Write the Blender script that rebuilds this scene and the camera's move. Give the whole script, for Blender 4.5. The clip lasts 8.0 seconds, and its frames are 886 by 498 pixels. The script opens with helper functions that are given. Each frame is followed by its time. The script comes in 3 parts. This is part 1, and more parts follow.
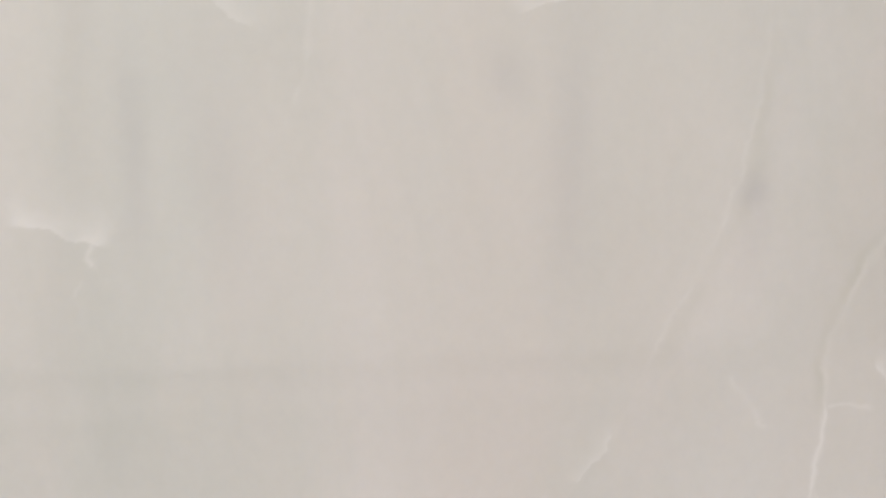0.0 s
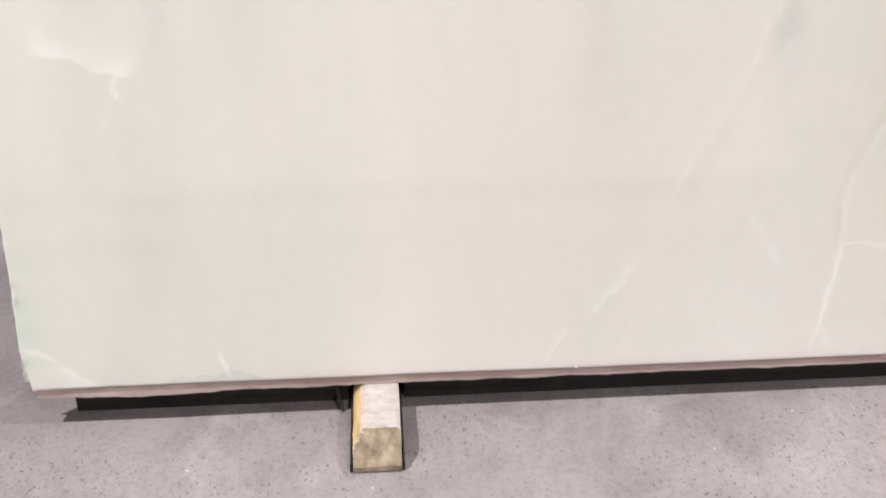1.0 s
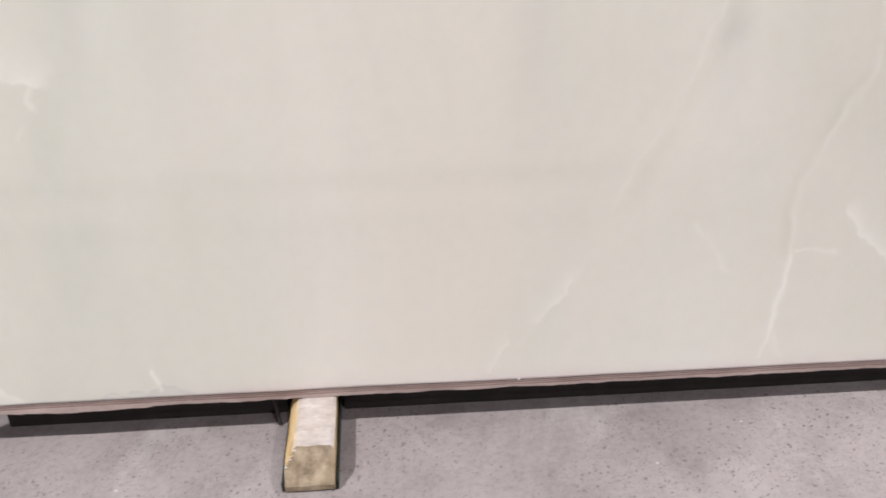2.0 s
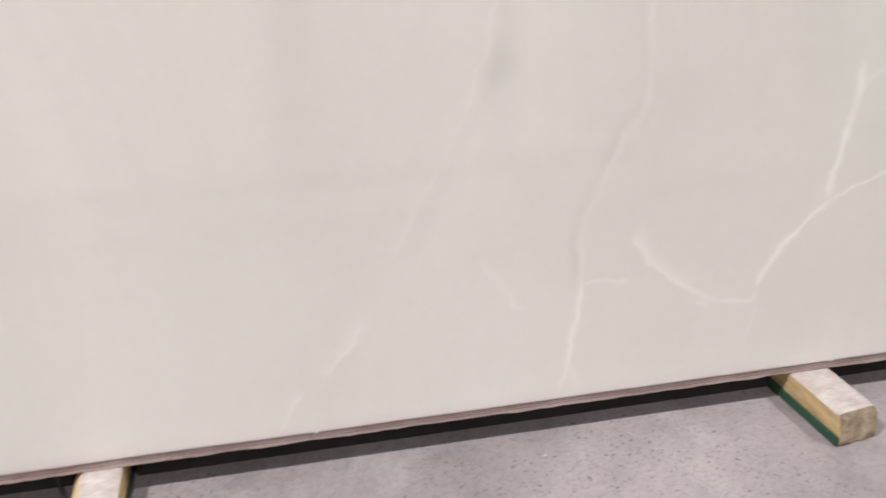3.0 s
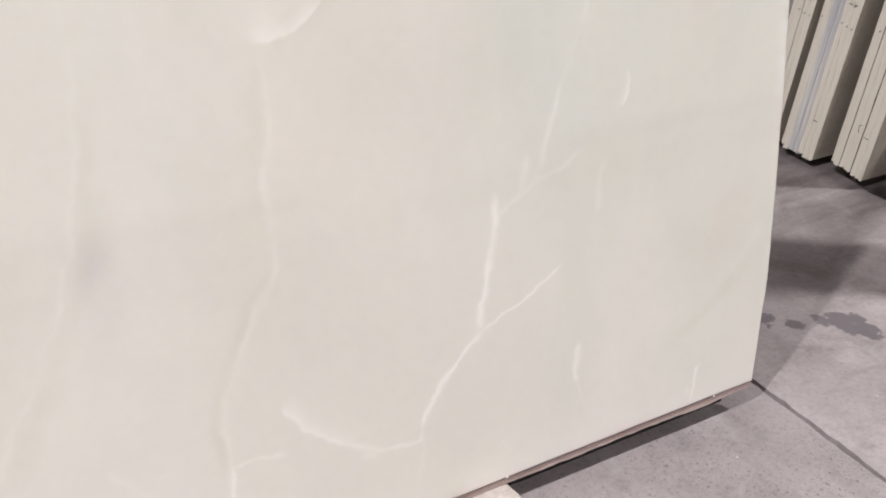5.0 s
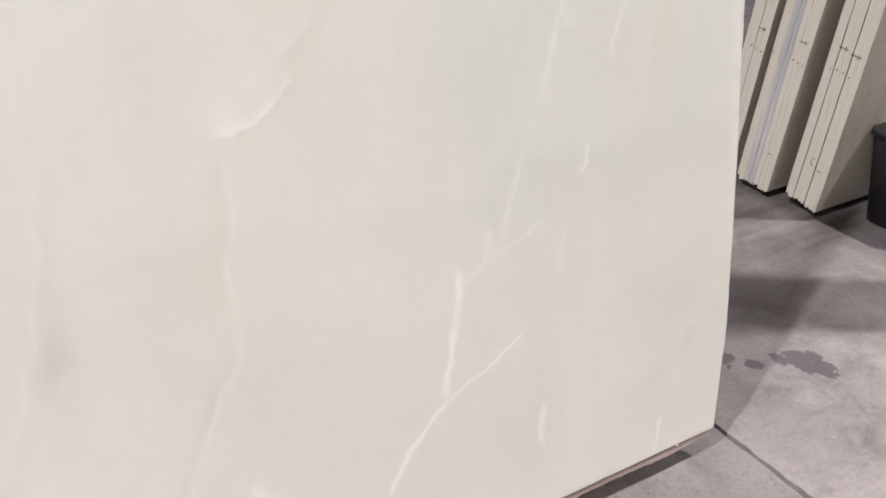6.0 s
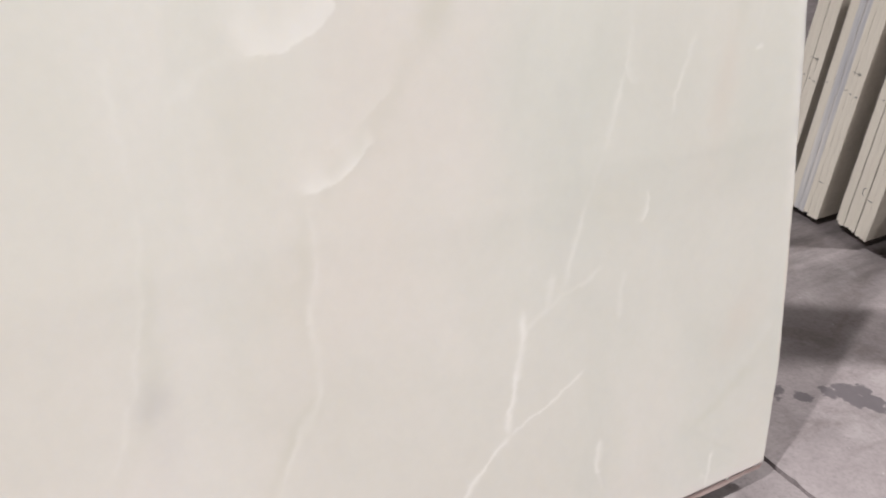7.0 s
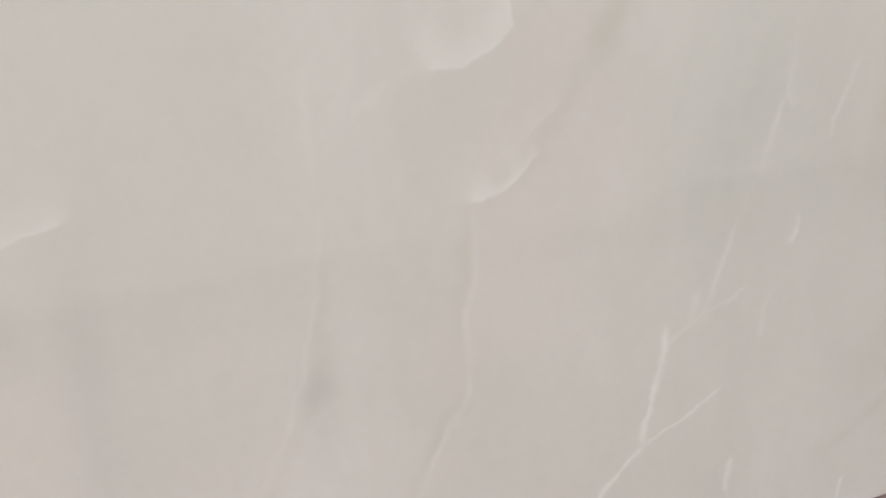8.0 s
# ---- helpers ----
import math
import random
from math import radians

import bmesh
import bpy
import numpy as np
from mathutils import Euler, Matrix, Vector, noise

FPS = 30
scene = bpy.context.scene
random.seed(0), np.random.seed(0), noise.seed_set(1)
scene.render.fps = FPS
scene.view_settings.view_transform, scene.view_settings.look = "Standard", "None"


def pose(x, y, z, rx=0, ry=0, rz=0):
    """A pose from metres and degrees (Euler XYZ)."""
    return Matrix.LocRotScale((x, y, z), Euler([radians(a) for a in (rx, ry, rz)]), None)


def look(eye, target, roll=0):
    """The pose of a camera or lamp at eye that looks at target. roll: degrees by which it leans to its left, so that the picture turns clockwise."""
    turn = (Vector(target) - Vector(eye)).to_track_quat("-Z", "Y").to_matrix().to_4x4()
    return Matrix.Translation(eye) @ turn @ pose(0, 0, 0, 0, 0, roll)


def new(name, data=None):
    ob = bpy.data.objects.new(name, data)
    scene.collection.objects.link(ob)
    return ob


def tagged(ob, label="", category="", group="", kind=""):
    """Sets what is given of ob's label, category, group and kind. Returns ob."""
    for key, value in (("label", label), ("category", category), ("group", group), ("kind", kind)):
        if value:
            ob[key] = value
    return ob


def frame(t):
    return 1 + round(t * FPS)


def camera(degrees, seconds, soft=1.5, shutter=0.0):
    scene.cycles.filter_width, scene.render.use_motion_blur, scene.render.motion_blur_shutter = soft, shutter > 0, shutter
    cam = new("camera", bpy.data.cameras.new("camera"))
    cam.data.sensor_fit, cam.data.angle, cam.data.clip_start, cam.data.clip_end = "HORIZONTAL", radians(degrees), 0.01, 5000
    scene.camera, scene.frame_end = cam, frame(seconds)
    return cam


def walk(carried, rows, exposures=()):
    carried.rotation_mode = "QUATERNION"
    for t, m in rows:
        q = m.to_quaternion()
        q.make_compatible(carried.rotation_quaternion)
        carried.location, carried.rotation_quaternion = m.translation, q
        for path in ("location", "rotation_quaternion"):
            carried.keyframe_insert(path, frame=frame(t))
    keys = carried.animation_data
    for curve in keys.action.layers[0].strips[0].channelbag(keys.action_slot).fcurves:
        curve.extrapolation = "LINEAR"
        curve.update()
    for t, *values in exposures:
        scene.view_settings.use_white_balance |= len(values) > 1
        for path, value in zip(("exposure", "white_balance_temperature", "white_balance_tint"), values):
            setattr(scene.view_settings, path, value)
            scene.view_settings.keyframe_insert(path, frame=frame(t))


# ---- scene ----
# ---- camera ----
def view(x, y, z, yaw, pitch, roll):
    """A camera pose: yaw to the right of +y, pitch above the horizon, roll."""
    a, b = radians(yaw), radians(pitch)
    return look((x, y, z), (x + math.sin(a) * math.cos(b), y + math.cos(a) * math.cos(b), z + math.sin(b)), roll)


cam = camera(52.92, 8.0, soft=1.6, shutter=0.4)
walk(cam, [
    (0.0, view(0.701, -1.493, 1.025, 5.16, -13.36, -0.39)),
    (0.5, view(0.695, -1.501, 1.040, 4.09, -18.00, -0.41)),
    (1.0, view(0.670, -1.491, 1.054, 4.55, -24.88, 0.09)),
    (1.2, view(0.678, -1.483, 1.059, 4.28, -25.78, -0.02)),
    (2.3, view(0.871, -1.398, 1.133, 4.96, -27.47, -0.77)),
    (2.5, view(0.927, -1.386, 1.158, 6.14, -28.07, -1.05)),
    (3.0, view(1.056, -1.337, 1.194, 10.66, -28.53, -1.04)),
    (3.5, view(1.123, -1.246, 1.229, 17.68, -28.87, -0.01)),
    (4.0, view(1.230, -1.174, 1.278, 22.66, -29.26, 0.30)),
    (4.5, view(1.283, -1.148, 1.337, 27.04, -29.17, 0.56)),
    (4.7, view(1.311, -1.144, 1.374, 27.88, -29.60, 0.62)),
    (5.8, view(1.365, -1.083, 1.503, 31.38, -29.58, 1.07)),
    (6.0, view(1.365, -1.083, 1.535, 31.63, -29.52, 0.92)),
    (6.5, view(1.336, -1.076, 1.603, 31.31, -29.59, 0.78)),
    (7.0, view(1.300, -1.080, 1.649, 28.86, -29.59, 0.56)),
    (7.5, view(1.259, -1.090, 1.690, 25.51, -29.83, 0.36)),
    (8.0, view(1.181, -1.066, 1.697, 22.12, -30.01, 0.48)),
], exposures=[
    (0.0, -0.34), (0.3, -0.27), (0.6, -0.08), (1.0, 0.08), (1.2, 0.05), (2.3, -0.14), (3.0, -0.12), (3.5, -0.04), (4.5, -0.02), (6.0, -0.02), (7.0, -0.05),
    (7.5, -0.18), (8.0, -0.42),
])

# ---- world and lamps ----
world = bpy.data.worlds.new("hall_air")
scene.world = world
world.use_nodes = True
world.node_tree.nodes["Background"].inputs["Color"].default_value = (0.9, 0.95, 1.0, 1)
world.node_tree.nodes["Background"].inputs["Strength"].default_value = 0.05

LAMPS = [(-3.6, -1.75, 8.0, 1060), (6.6, -1.6, 8.0, 610), (3.2, -7.0, 8.0, 470)]
for lx, ly, lz, watts in LAMPS:
    data = bpy.data.lights.new("high_bay_light", "AREA")
    data.shape, data.size, data.energy, data.color = "DISK", 0.36, watts, (1.0, 0.982, 0.975)
    new("high_bay_light", data).matrix_world = pose(lx, ly, lz)

# ---- materials ----
def material(name, rough=0.6, metal=0.0):
    m = bpy.data.materials.new(name)
    m.use_nodes = True
    n = m.node_tree.nodes
    b = n["Principled BSDF"]
    b.inputs["Roughness"].default_value, b.inputs["Metallic"].default_value = rough, metal
    return m, n, m.node_tree.links, b


def noise_node(n, l, scale, detail=4, rough=0.55, vec=None, stretch=None, warp=0.0):
    t = n.new("ShaderNodeTexNoise")
    t.inputs["Scale"].default_value, t.inputs["Detail"].default_value, t.inputs["Roughness"].default_value = scale, detail, rough
    t.inputs["Distortion"].default_value = warp
    if vec is None:
        vec = n.new("ShaderNodeTexCoord").outputs["Object"]
    if stretch:
        mp = n.new("ShaderNodeMapping")
        mp.inputs["Scale"].default_value = stretch
        l.new(vec, mp.inputs["Vector"])
        vec = mp.outputs["Vector"]
    l.new(vec, t.inputs["Vector"])
    return t.outputs["Fac"]


def ramp(n, l, fac, stops):
    r = n.new("ShaderNodeValToRGB")
    while len(r.color_ramp.elements) < len(stops):
        r.color_ramp.elements.new(0.5)
    for e, (p, c) in zip(r.color_ramp.elements, stops):
        e.position, e.color = p, (*c, 1) if len(c) == 3 else c
    l.new(fac, r.inputs["Fac"])
    return r.outputs["Color"]


def grey(v):
    return (v, v, v)


def mix(n, l, fac, a, b, mode="MIX"):
    x = n.new("ShaderNodeMix")
    x.data_type, x.blend_type = "RGBA", mode
    for sock, value in ((x.inputs[0], fac), (x.inputs[6], a), (x.inputs[7], b)):
        if isinstance(value, (int, float)):
            sock.default_value = value
        elif isinstance(value, tuple):
            sock.default_value = (*value, 1)
        else:
            l.new(value, sock)
    return x.outputs[2]


def maths(n, l, op, a, b=None, c=None):
    x = n.new("ShaderNodeMath")
    x.operation = op
    for sock, value in zip(x.inputs, (a, b, c)):
        if value is None:
            continue
        if isinstance(value, (int, float)):
            sock.default_value = value
        else:
            l.new(value, sock)
    return x.outputs[0]


def bump(n, l, b, height, strength, distance):
    x = n.new("ShaderNodeBump")
    x.inputs["Strength"].default_value, x.inputs["Distance"].default_value = strength, distance
    l.new(height, x.inputs["Height"])
    l.new(x.outputs["Normal"], b.inputs["Normal"])


def speckled(name, base, dark, scale, rough=0.6, metal=0.0, relief=0.3, depth=0.002, stretch=None):
    """A plain worn surface: two scales of variation and fine relief."""
    m, n, l, b = material(name, rough, metal)
    big = noise_node(n, l, scale, 5, 0.6, stretch=stretch)
    fine = noise_node(n, l, scale * 9, 3, 0.6, stretch=stretch)
    c = ramp(n, l, big, [(0.3, dark), (0.68, base)])
    c = mix(n, l, 0.25, c, ramp(n, l, fine, [(0.3, grey(0.35)), (0.7, grey(0.95))]), "MULTIPLY")
    l.new(c, b.inputs["Base Color"])
    l.new(maths(n, l, "MULTIPLY_ADD", big, 0.25, rough - 0.12), b.inputs["Roughness"])
    bump(n, l, b, fine, relief, depth)
    return m


def onyx_material():
    m, n, l, b = material("polished_white_onyx", 0.16)
    a = n.new("ShaderNodeVertexColor")
    a.layer_name = "stone"
    s = n.new("ShaderNodeSeparateColor")
    l.new(a.outputs["Color"], s.inputs["Color"])
    white, olive, dusk = s.outputs[0], s.outputs[1], s.outputs[2]
    cloud = noise_node(n, l, 2.3, 5, 0.55, stretch=(1.0, 1.0, 0.45), warp=0.6)
    warm = noise_node(n, l, 1.1, 3, 0.5, stretch=(1.6, 1.0, 0.5), warp=0.4)
    grain = noise_node(n, l, 34, 5, 0.65)
    c = ramp(n, l, cloud, [(0.28, (0.635, 0.634, 0.585)), (0.5, (0.685, 0.676, 0.627)), (0.72, (0.735, 0.711, 0.672))])
    c = mix(n, l, maths(n, l, "MULTIPLY", ramp(n, l, warm, [(0.42, grey(0)), (0.7, grey(1))]), 0.5), c, (0.735, 0.675, 0.622))
    c = mix(n, l, 0.07, c, ramp(n, l, grain, [(0.3, grey(0.6)), (0.7, grey(1.0))]), "MULTIPLY")
    c = mix(n, l, a.outputs["Alpha"], c, (0.66, 0.55, 0.47))
    g = n.new("ShaderNodeAttribute")
    g.attribute_name = "mint"
    c = mix(n, l, g.outputs["Fac"], c, (0.50, 0.62, 0.53))
    c = mix(n, l, olive, c, (0.53, 0.52, 0.42))
    k = n.new("ShaderNodeAttribute")
    k.attribute_name = "lilac"
    c = mix(n, l, k.outputs["Fac"], c, (0.55, 0.41, 0.43))
    c = mix(n, l, dusk, c, (0.40, 0.39, 0.41))
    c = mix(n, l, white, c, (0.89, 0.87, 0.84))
    l.new(c, b.inputs["Base Color"])
    b.inputs["Subsurface Weight"].default_value = 0.25
    b.inputs["Subsurface Radius"].default_value = (1.0, 0.9, 0.75)
    b.inputs["Subsurface Scale"].default_value = 0.012
    b.inputs["IOR"].default_value = 1.8
    l.new(maths(n, l, "MULTIPLY_ADD", cloud, 0.06, 0.05), b.inputs["Roughness"])
    bump(n, l, b, noise_node(n, l, 9, 2, 0.5), 0.02, 0.002)
    return m


def concrete_material():
    m, n, l, b = material("speckled_grey_concrete", 0.5)
    co = n.new("ShaderNodeTexCoord").outputs["Object"]
    big = noise_node(n, l, 0.9, 5, 0.6, co, warp=0.5)
    mid = noise_node(n, l, 7, 6, 0.65, co)
    c = ramp(n, l, big, [(0.28, (0.230, 0.196, 0.201)), (0.55, (0.305, 0.265, 0.270)), (0.78, (0.370, 0.323, 0.328))])
    c = mix(n, l, 0.55, c, ramp(n, l, mid, [(0.3, grey(0.62)), (0.52, grey(0.95)), (0.75, grey(1.0))]), "MULTIPLY")
    tooth = noise_node(n, l, 70, 5, 0.7, co)
    c = mix(n, l, 0.5, c, ramp(n, l, tooth, [(0.3, grey(0.6)), (0.55, grey(1.0)), (0.8, grey(1.0))]), "MULTIPLY")
    scuff = noise_node(n, l, 2.6, 6, 0.72, co, stretch=(1.0, 0.6, 1), warp=1.5)
    c = mix(n, l, 0.6, c, ramp(n, l, scuff, [(0.3, grey(0.68)), (0.5, grey(0.95)), (0.7, grey(1.0))]), "MULTIPLY")
    # pale wipe marks
    wipe = noise_node(n, l, 4.5, 6, 0.7, co, stretch=(1, 0.5, 1), warp=1.0)
    c = mix(n, l, maths(n, l, "MULTIPLY", ramp(n, l, wipe, [(0.54, grey(0)), (0.72, grey(1))]), 0.4), c, (0.42, 0.39, 0.385))
    # the bay beyond the joint: trowelled closer, cloudier, with less aggregate
    bay = n.new("ShaderNodeSeparateXYZ")
    l.new(co, bay.inputs[0])
    beyond = maths(n, l, "GREATER_THAN", bay.outputs[0], 2.919)
    cloudy = noise_node(n, l, 5.5, 7, 0.68, co, stretch=(0.8, 1.2, 1), warp=0.5)
    c = mix(n, l, maths(n, l, "MULTIPLY", beyond, 0.8), c, mix(n, l, 1.0, c, ramp(n, l, cloudy, [(0.32, (0.70, 0.67, 0.65)), (0.5, grey(1.12)), (0.66, grey(1.28))]), "MULTIPLY"))
    fewer = maths(n, l, "MULTIPLY_ADD", beyond, -0.72, 1.0)
    # dark aggregate chips in four sizes
    for scale, cut, amount, seed in ((62, 0.13, 0.85, 11.0), (95, 0.15, 0.85, 0.0), (165, 0.19, 0.8, 7.0), (290, 0.22, 0.6, 3.0)):
        v = n.new("ShaderNodeTexVoronoi")
        v.inputs["Scale"].default_value = scale
        mp = n.new("ShaderNodeMapping")
        mp.inputs["Location"].default_value = (seed, seed, 0)
        wob = n.new("ShaderNodeTexNoise")
        wob.inputs["Scale"].default_value = scale * 1.3
        l.new(co, wob.inputs["Vector"])
        l.new(mix(n, l, 0.012, co, wob.outputs["Color"]), mp.inputs["Vector"])
        l.new(mp.outputs["Vector"], v.inputs["Vector"])
        dot = ramp(n, l, v.outputs["Distance"], [(cut, grey(1)), (cut + 0.10, grey(0))])
        pick = n.new("ShaderNodeSeparateColor")
        l.new(v.outputs["Color"], pick.inputs["Color"])
        some = maths(n, l, "GREATER_THAN", pick.outputs[0], 0.55)
        zone = ramp(n, l, noise_node(n, l, 2.2, 3, 0.5, co), [(0.35, grey(0.15)), (0.6, grey(1))])
        f = maths(n, l, "MULTIPLY", maths(n, l, "MULTIPLY", dot, some), maths(n, l, "MULTIPLY", maths(n, l, "MULTIPLY", zone, amount), fewer))
        c = mix(n, l, f, c, (0.095, 0.086, 0.086))
    # small pale paint flecks
    v = n.new("ShaderNodeTexVoronoi")
    v.inputs["Scale"].default_value = 14
    l.new(co, v.inputs["Vector"])
    c = mix(n, l, ramp(n, l, v.outputs["Distance"], [(0.02, grey(0.7)), (0.045, grey(0))]), c, (0.62, 0.60, 0.58))
    # damp blots: distance to their centres, broken up
    rag = noise_node(n, l, 34, 6, 0.7, co)
    blot = None
    for bx, by, r in ((3.213, 0.207, 0.026), (3.300, 0.188, 0.026), (3.345, 0.168, 0.038), (3.388, 0.150, 0.028), (3.335, 0.125, 0.033), (3.375, 0.095, 0.034), (3.366, 0.066, 0.022), (3.165, 0.268, 0.027), (3.145, 0.238, 0.010)):
        d = n.new("ShaderNodeVectorMath")
        d.operation = "DISTANCE"
        l.new(co, d.inputs[0])
        d.inputs[1].default_value = (bx, by, 0)
        e = maths(n, l, "SUBTRACT", r, d.outputs["Value"])
        blot = e if blot is None else maths(n, l, "MAXIMUM", blot, e)
    e = maths(n, l, "MULTIPLY_ADD", rag, 0.075, maths(n, l, "SUBTRACT", blot, 0.0375))
    damp = ramp(n, l, maths(n, l, "MULTIPLY_ADD", e, 60, 0.5), [(0.3, grey(0)), (0.7, grey(1))])
    c = mix(n, l, maths(n, l, "MULTIPLY", damp, 0.85), c, (0.110, 0.097, 0.107))
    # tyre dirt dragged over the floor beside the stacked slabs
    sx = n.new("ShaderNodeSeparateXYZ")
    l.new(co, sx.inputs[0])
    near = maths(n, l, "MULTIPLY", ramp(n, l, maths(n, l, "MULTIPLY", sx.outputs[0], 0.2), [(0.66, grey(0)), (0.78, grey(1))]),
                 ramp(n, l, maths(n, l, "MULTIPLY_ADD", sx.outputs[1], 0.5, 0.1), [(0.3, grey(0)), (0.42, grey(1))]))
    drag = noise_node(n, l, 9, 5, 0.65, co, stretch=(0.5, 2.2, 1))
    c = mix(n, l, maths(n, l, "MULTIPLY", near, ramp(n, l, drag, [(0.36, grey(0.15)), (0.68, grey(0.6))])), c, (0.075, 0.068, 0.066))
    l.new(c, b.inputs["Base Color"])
    l.new(maths(n, l, "SUBTRACT", maths(n, l, "MULTIPLY_ADD", mid, 0.25, 0.42), maths(n, l, "MULTIPLY", damp, 0.12)), b.inputs["Roughness"])
    bump(n, l, b, mid, 0.12, 0.002)
    return m


def wood_material():
    m, n, l, b = material("rough_sawn_pine", 0.85)
    co = n.new("ShaderNodeTexCoord")
    rings = noise_node(n, l, 14, 5, 0.6, co.outputs["Object"], stretch=(6, 0.6, 6), warp=0.5)
    dirt = noise_node(n, l, 30, 6, 0.7, co.outputs["Object"])
    saw = noise_node(n, l, 24, 5, 0.7, co.outputs["Object"], stretch=(1.0, 2.2, 1))
    blotch = noise_node(n, l, 11, 3, 0.6, co.outputs["Object"])
    c = ramp(n, l, rings, [(0.3, (0.42, 0.28, 0.13)), (0.55, (0.63, 0.455, 0.235)), (0.75, (0.72, 0.565, 0.34))])
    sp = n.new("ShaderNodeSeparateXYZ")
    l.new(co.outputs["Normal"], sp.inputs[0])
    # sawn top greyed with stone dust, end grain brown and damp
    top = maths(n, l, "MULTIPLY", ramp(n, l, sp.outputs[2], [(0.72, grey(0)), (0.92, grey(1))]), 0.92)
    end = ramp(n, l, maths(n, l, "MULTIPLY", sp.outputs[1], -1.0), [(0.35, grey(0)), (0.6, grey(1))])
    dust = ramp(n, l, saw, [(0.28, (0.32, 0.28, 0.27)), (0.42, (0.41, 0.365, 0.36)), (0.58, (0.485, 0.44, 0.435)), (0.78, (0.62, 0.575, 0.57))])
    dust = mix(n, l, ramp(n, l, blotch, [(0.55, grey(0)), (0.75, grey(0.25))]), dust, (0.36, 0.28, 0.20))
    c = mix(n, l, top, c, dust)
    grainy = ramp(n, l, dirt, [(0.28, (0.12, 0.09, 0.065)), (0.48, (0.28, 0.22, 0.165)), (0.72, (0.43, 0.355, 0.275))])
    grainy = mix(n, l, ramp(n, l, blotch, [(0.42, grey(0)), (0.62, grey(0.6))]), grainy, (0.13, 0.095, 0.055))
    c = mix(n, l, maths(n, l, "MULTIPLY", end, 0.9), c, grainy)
    c = mix(n, l, 0.35, c, ramp(n, l, dirt, [(0.3, grey(0.45)), (0.6, grey(1))]), "MULTIPLY")
    l.new(c, b.inputs["Base Color"])
    bump(n, l, b, mix(n, l, 0.5, saw, dirt), 0.9, 0.003)
    return m


ONYX = onyx_material()
CONCRETE = concrete_material()
WOOD = wood_material()
RAW_DARK = speckled("raw_edge_brown", (0.40, 0.255, 0.235), (0.25, 0.15, 0.14), 40, 0.75, stretch=(0.3, 1, 1))
RAW_PALE = speckled("raw_edge_pale", (0.58, 0.465, 0.44), (0.40, 0.305, 0.29), 40, 0.7, stretch=(0.3, 1, 1))
CHIP = speckled("chipped_stone", (0.50, 0.42, 0.39), (0.32, 0.26, 0.24), 50, 0.7, relief=0.6)
FIBRE = speckled("glass_fibre_mesh", (0.75, 0.74, 0.70), (0.55, 0.54, 0.5), 60, 0.6)
GREEN = speckled("worn_green_paint", (0.030, 0.115, 0.065), (0.015, 0.050, 0.030), 12, 0.5, relief=0.2)
GRIMY = speckled("grimy_dark_green_paint", (0.022, 0.035, 0.03), (0.010, 0.014, 0.012), 18, 0.6)
# for steel parts, and for black strips that stand in for shade
IRON_AND_SHADE = speckled("dark_steel_and_shade", (0.032, 0.026, 0.025), (0.012, 0.010, 0.010), 20, 0.7, 0.2)
CREAM = speckled("cream_sawn_edge", (0.95, 0.885, 0.785), (0.87, 0.80, 0.695), 5, 0.75, relief=0.15, stretch=(1, 14, 0.3))
MAUVE = speckled("grey_veined_edge", (0.90, 0.86, 0.83), (0.52, 0.52, 0.57), 7, 0.75, relief=0.15, stretch=(1, 9, 0.35))
FACE = speckled("honed_beige_face", (0.55, 0.495, 0.43), (0.43, 0.385, 0.33), 5, 0.45)
INK = speckled("black_marker_ink", (0.02, 0.02, 0.022), (0.012, 0.012, 0.012), 80, 0.7)
RUBBER = speckled("black_plastic", (0.014, 0.014, 0.016), (0.008, 0.008, 0.009), 30, 0.5)
PLASTER = speckled("grey_painted_wall", (0.46, 0.45, 0.43), (0.38, 0.37, 0.355), 1.2, 0.8)
DECK = speckled("grey_steel_deck", (0.40, 0.40, 0.40), (0.32, 0.32, 0.32), 0.9, 0.7)
PALE = speckled("pale_stone_face", (0.88, 0.86, 0.83), (0.82, 0.80, 0.77), 2.2, 0.3, relief=0.05)
ENAMEL = speckled("white_enamel", (0.75, 0.75, 0.74), (0.62, 0.62, 0.61), 10, 0.4)

# ---- mesh helpers ----
def mesh_object(name, verts, faces, mats, slots=None, parent=None, smooth=False):
    me = bpy.data.meshes.new(name)
    me.from_pydata([tuple(map(float, v)) for v in verts], [], faces)
    for m in mats:
        me.materials.append(m)
    if slots is not None:
        me.polygons.foreach_set("material_index", slots)
    if smooth:
        me.polygons.foreach_set("use_smooth", [True] * len(me.polygons))
    me.update()
    ob = new(name, me)
    if parent:
        ob.parent = parent
    return ob


def part(name, bm, mat, parent=None, label=""):
    me = bpy.data.meshes.new(name)
    bmesh.ops.recalc_face_normals(bm, faces=bm.faces)
    bm.to_mesh(me)
    bm.free()
    me.materials.append(mat)
    ob = new(name, me)
    if parent:
        ob.parent = parent
    return tagged(ob, label) if label else ob


def box(x0, x1, y0, y1, z0, z1, bevel=0.0, bm=None):
    bm = bm or bmesh.new()
    got = bmesh.ops.create_cube(bm, size=1.0, matrix=Matrix.LocRotScale(((x0 + x1) / 2, (y0 + y1) / 2, (z0 + z1) / 2), None, (x1 - x0, y1 - y0, z1 - z0)))
    if bevel:
        edges = list({e for v in got["verts"] for e in v.link_edges})
        bmesh.ops.bevel(bm, geom=edges, offset=bevel, segments=2, affect="EDGES", profile=0.6)
    return bm


def empty(name, m=None):
    ob = new(name)
    if m is not None:
        ob.matrix_world = m
    return ob


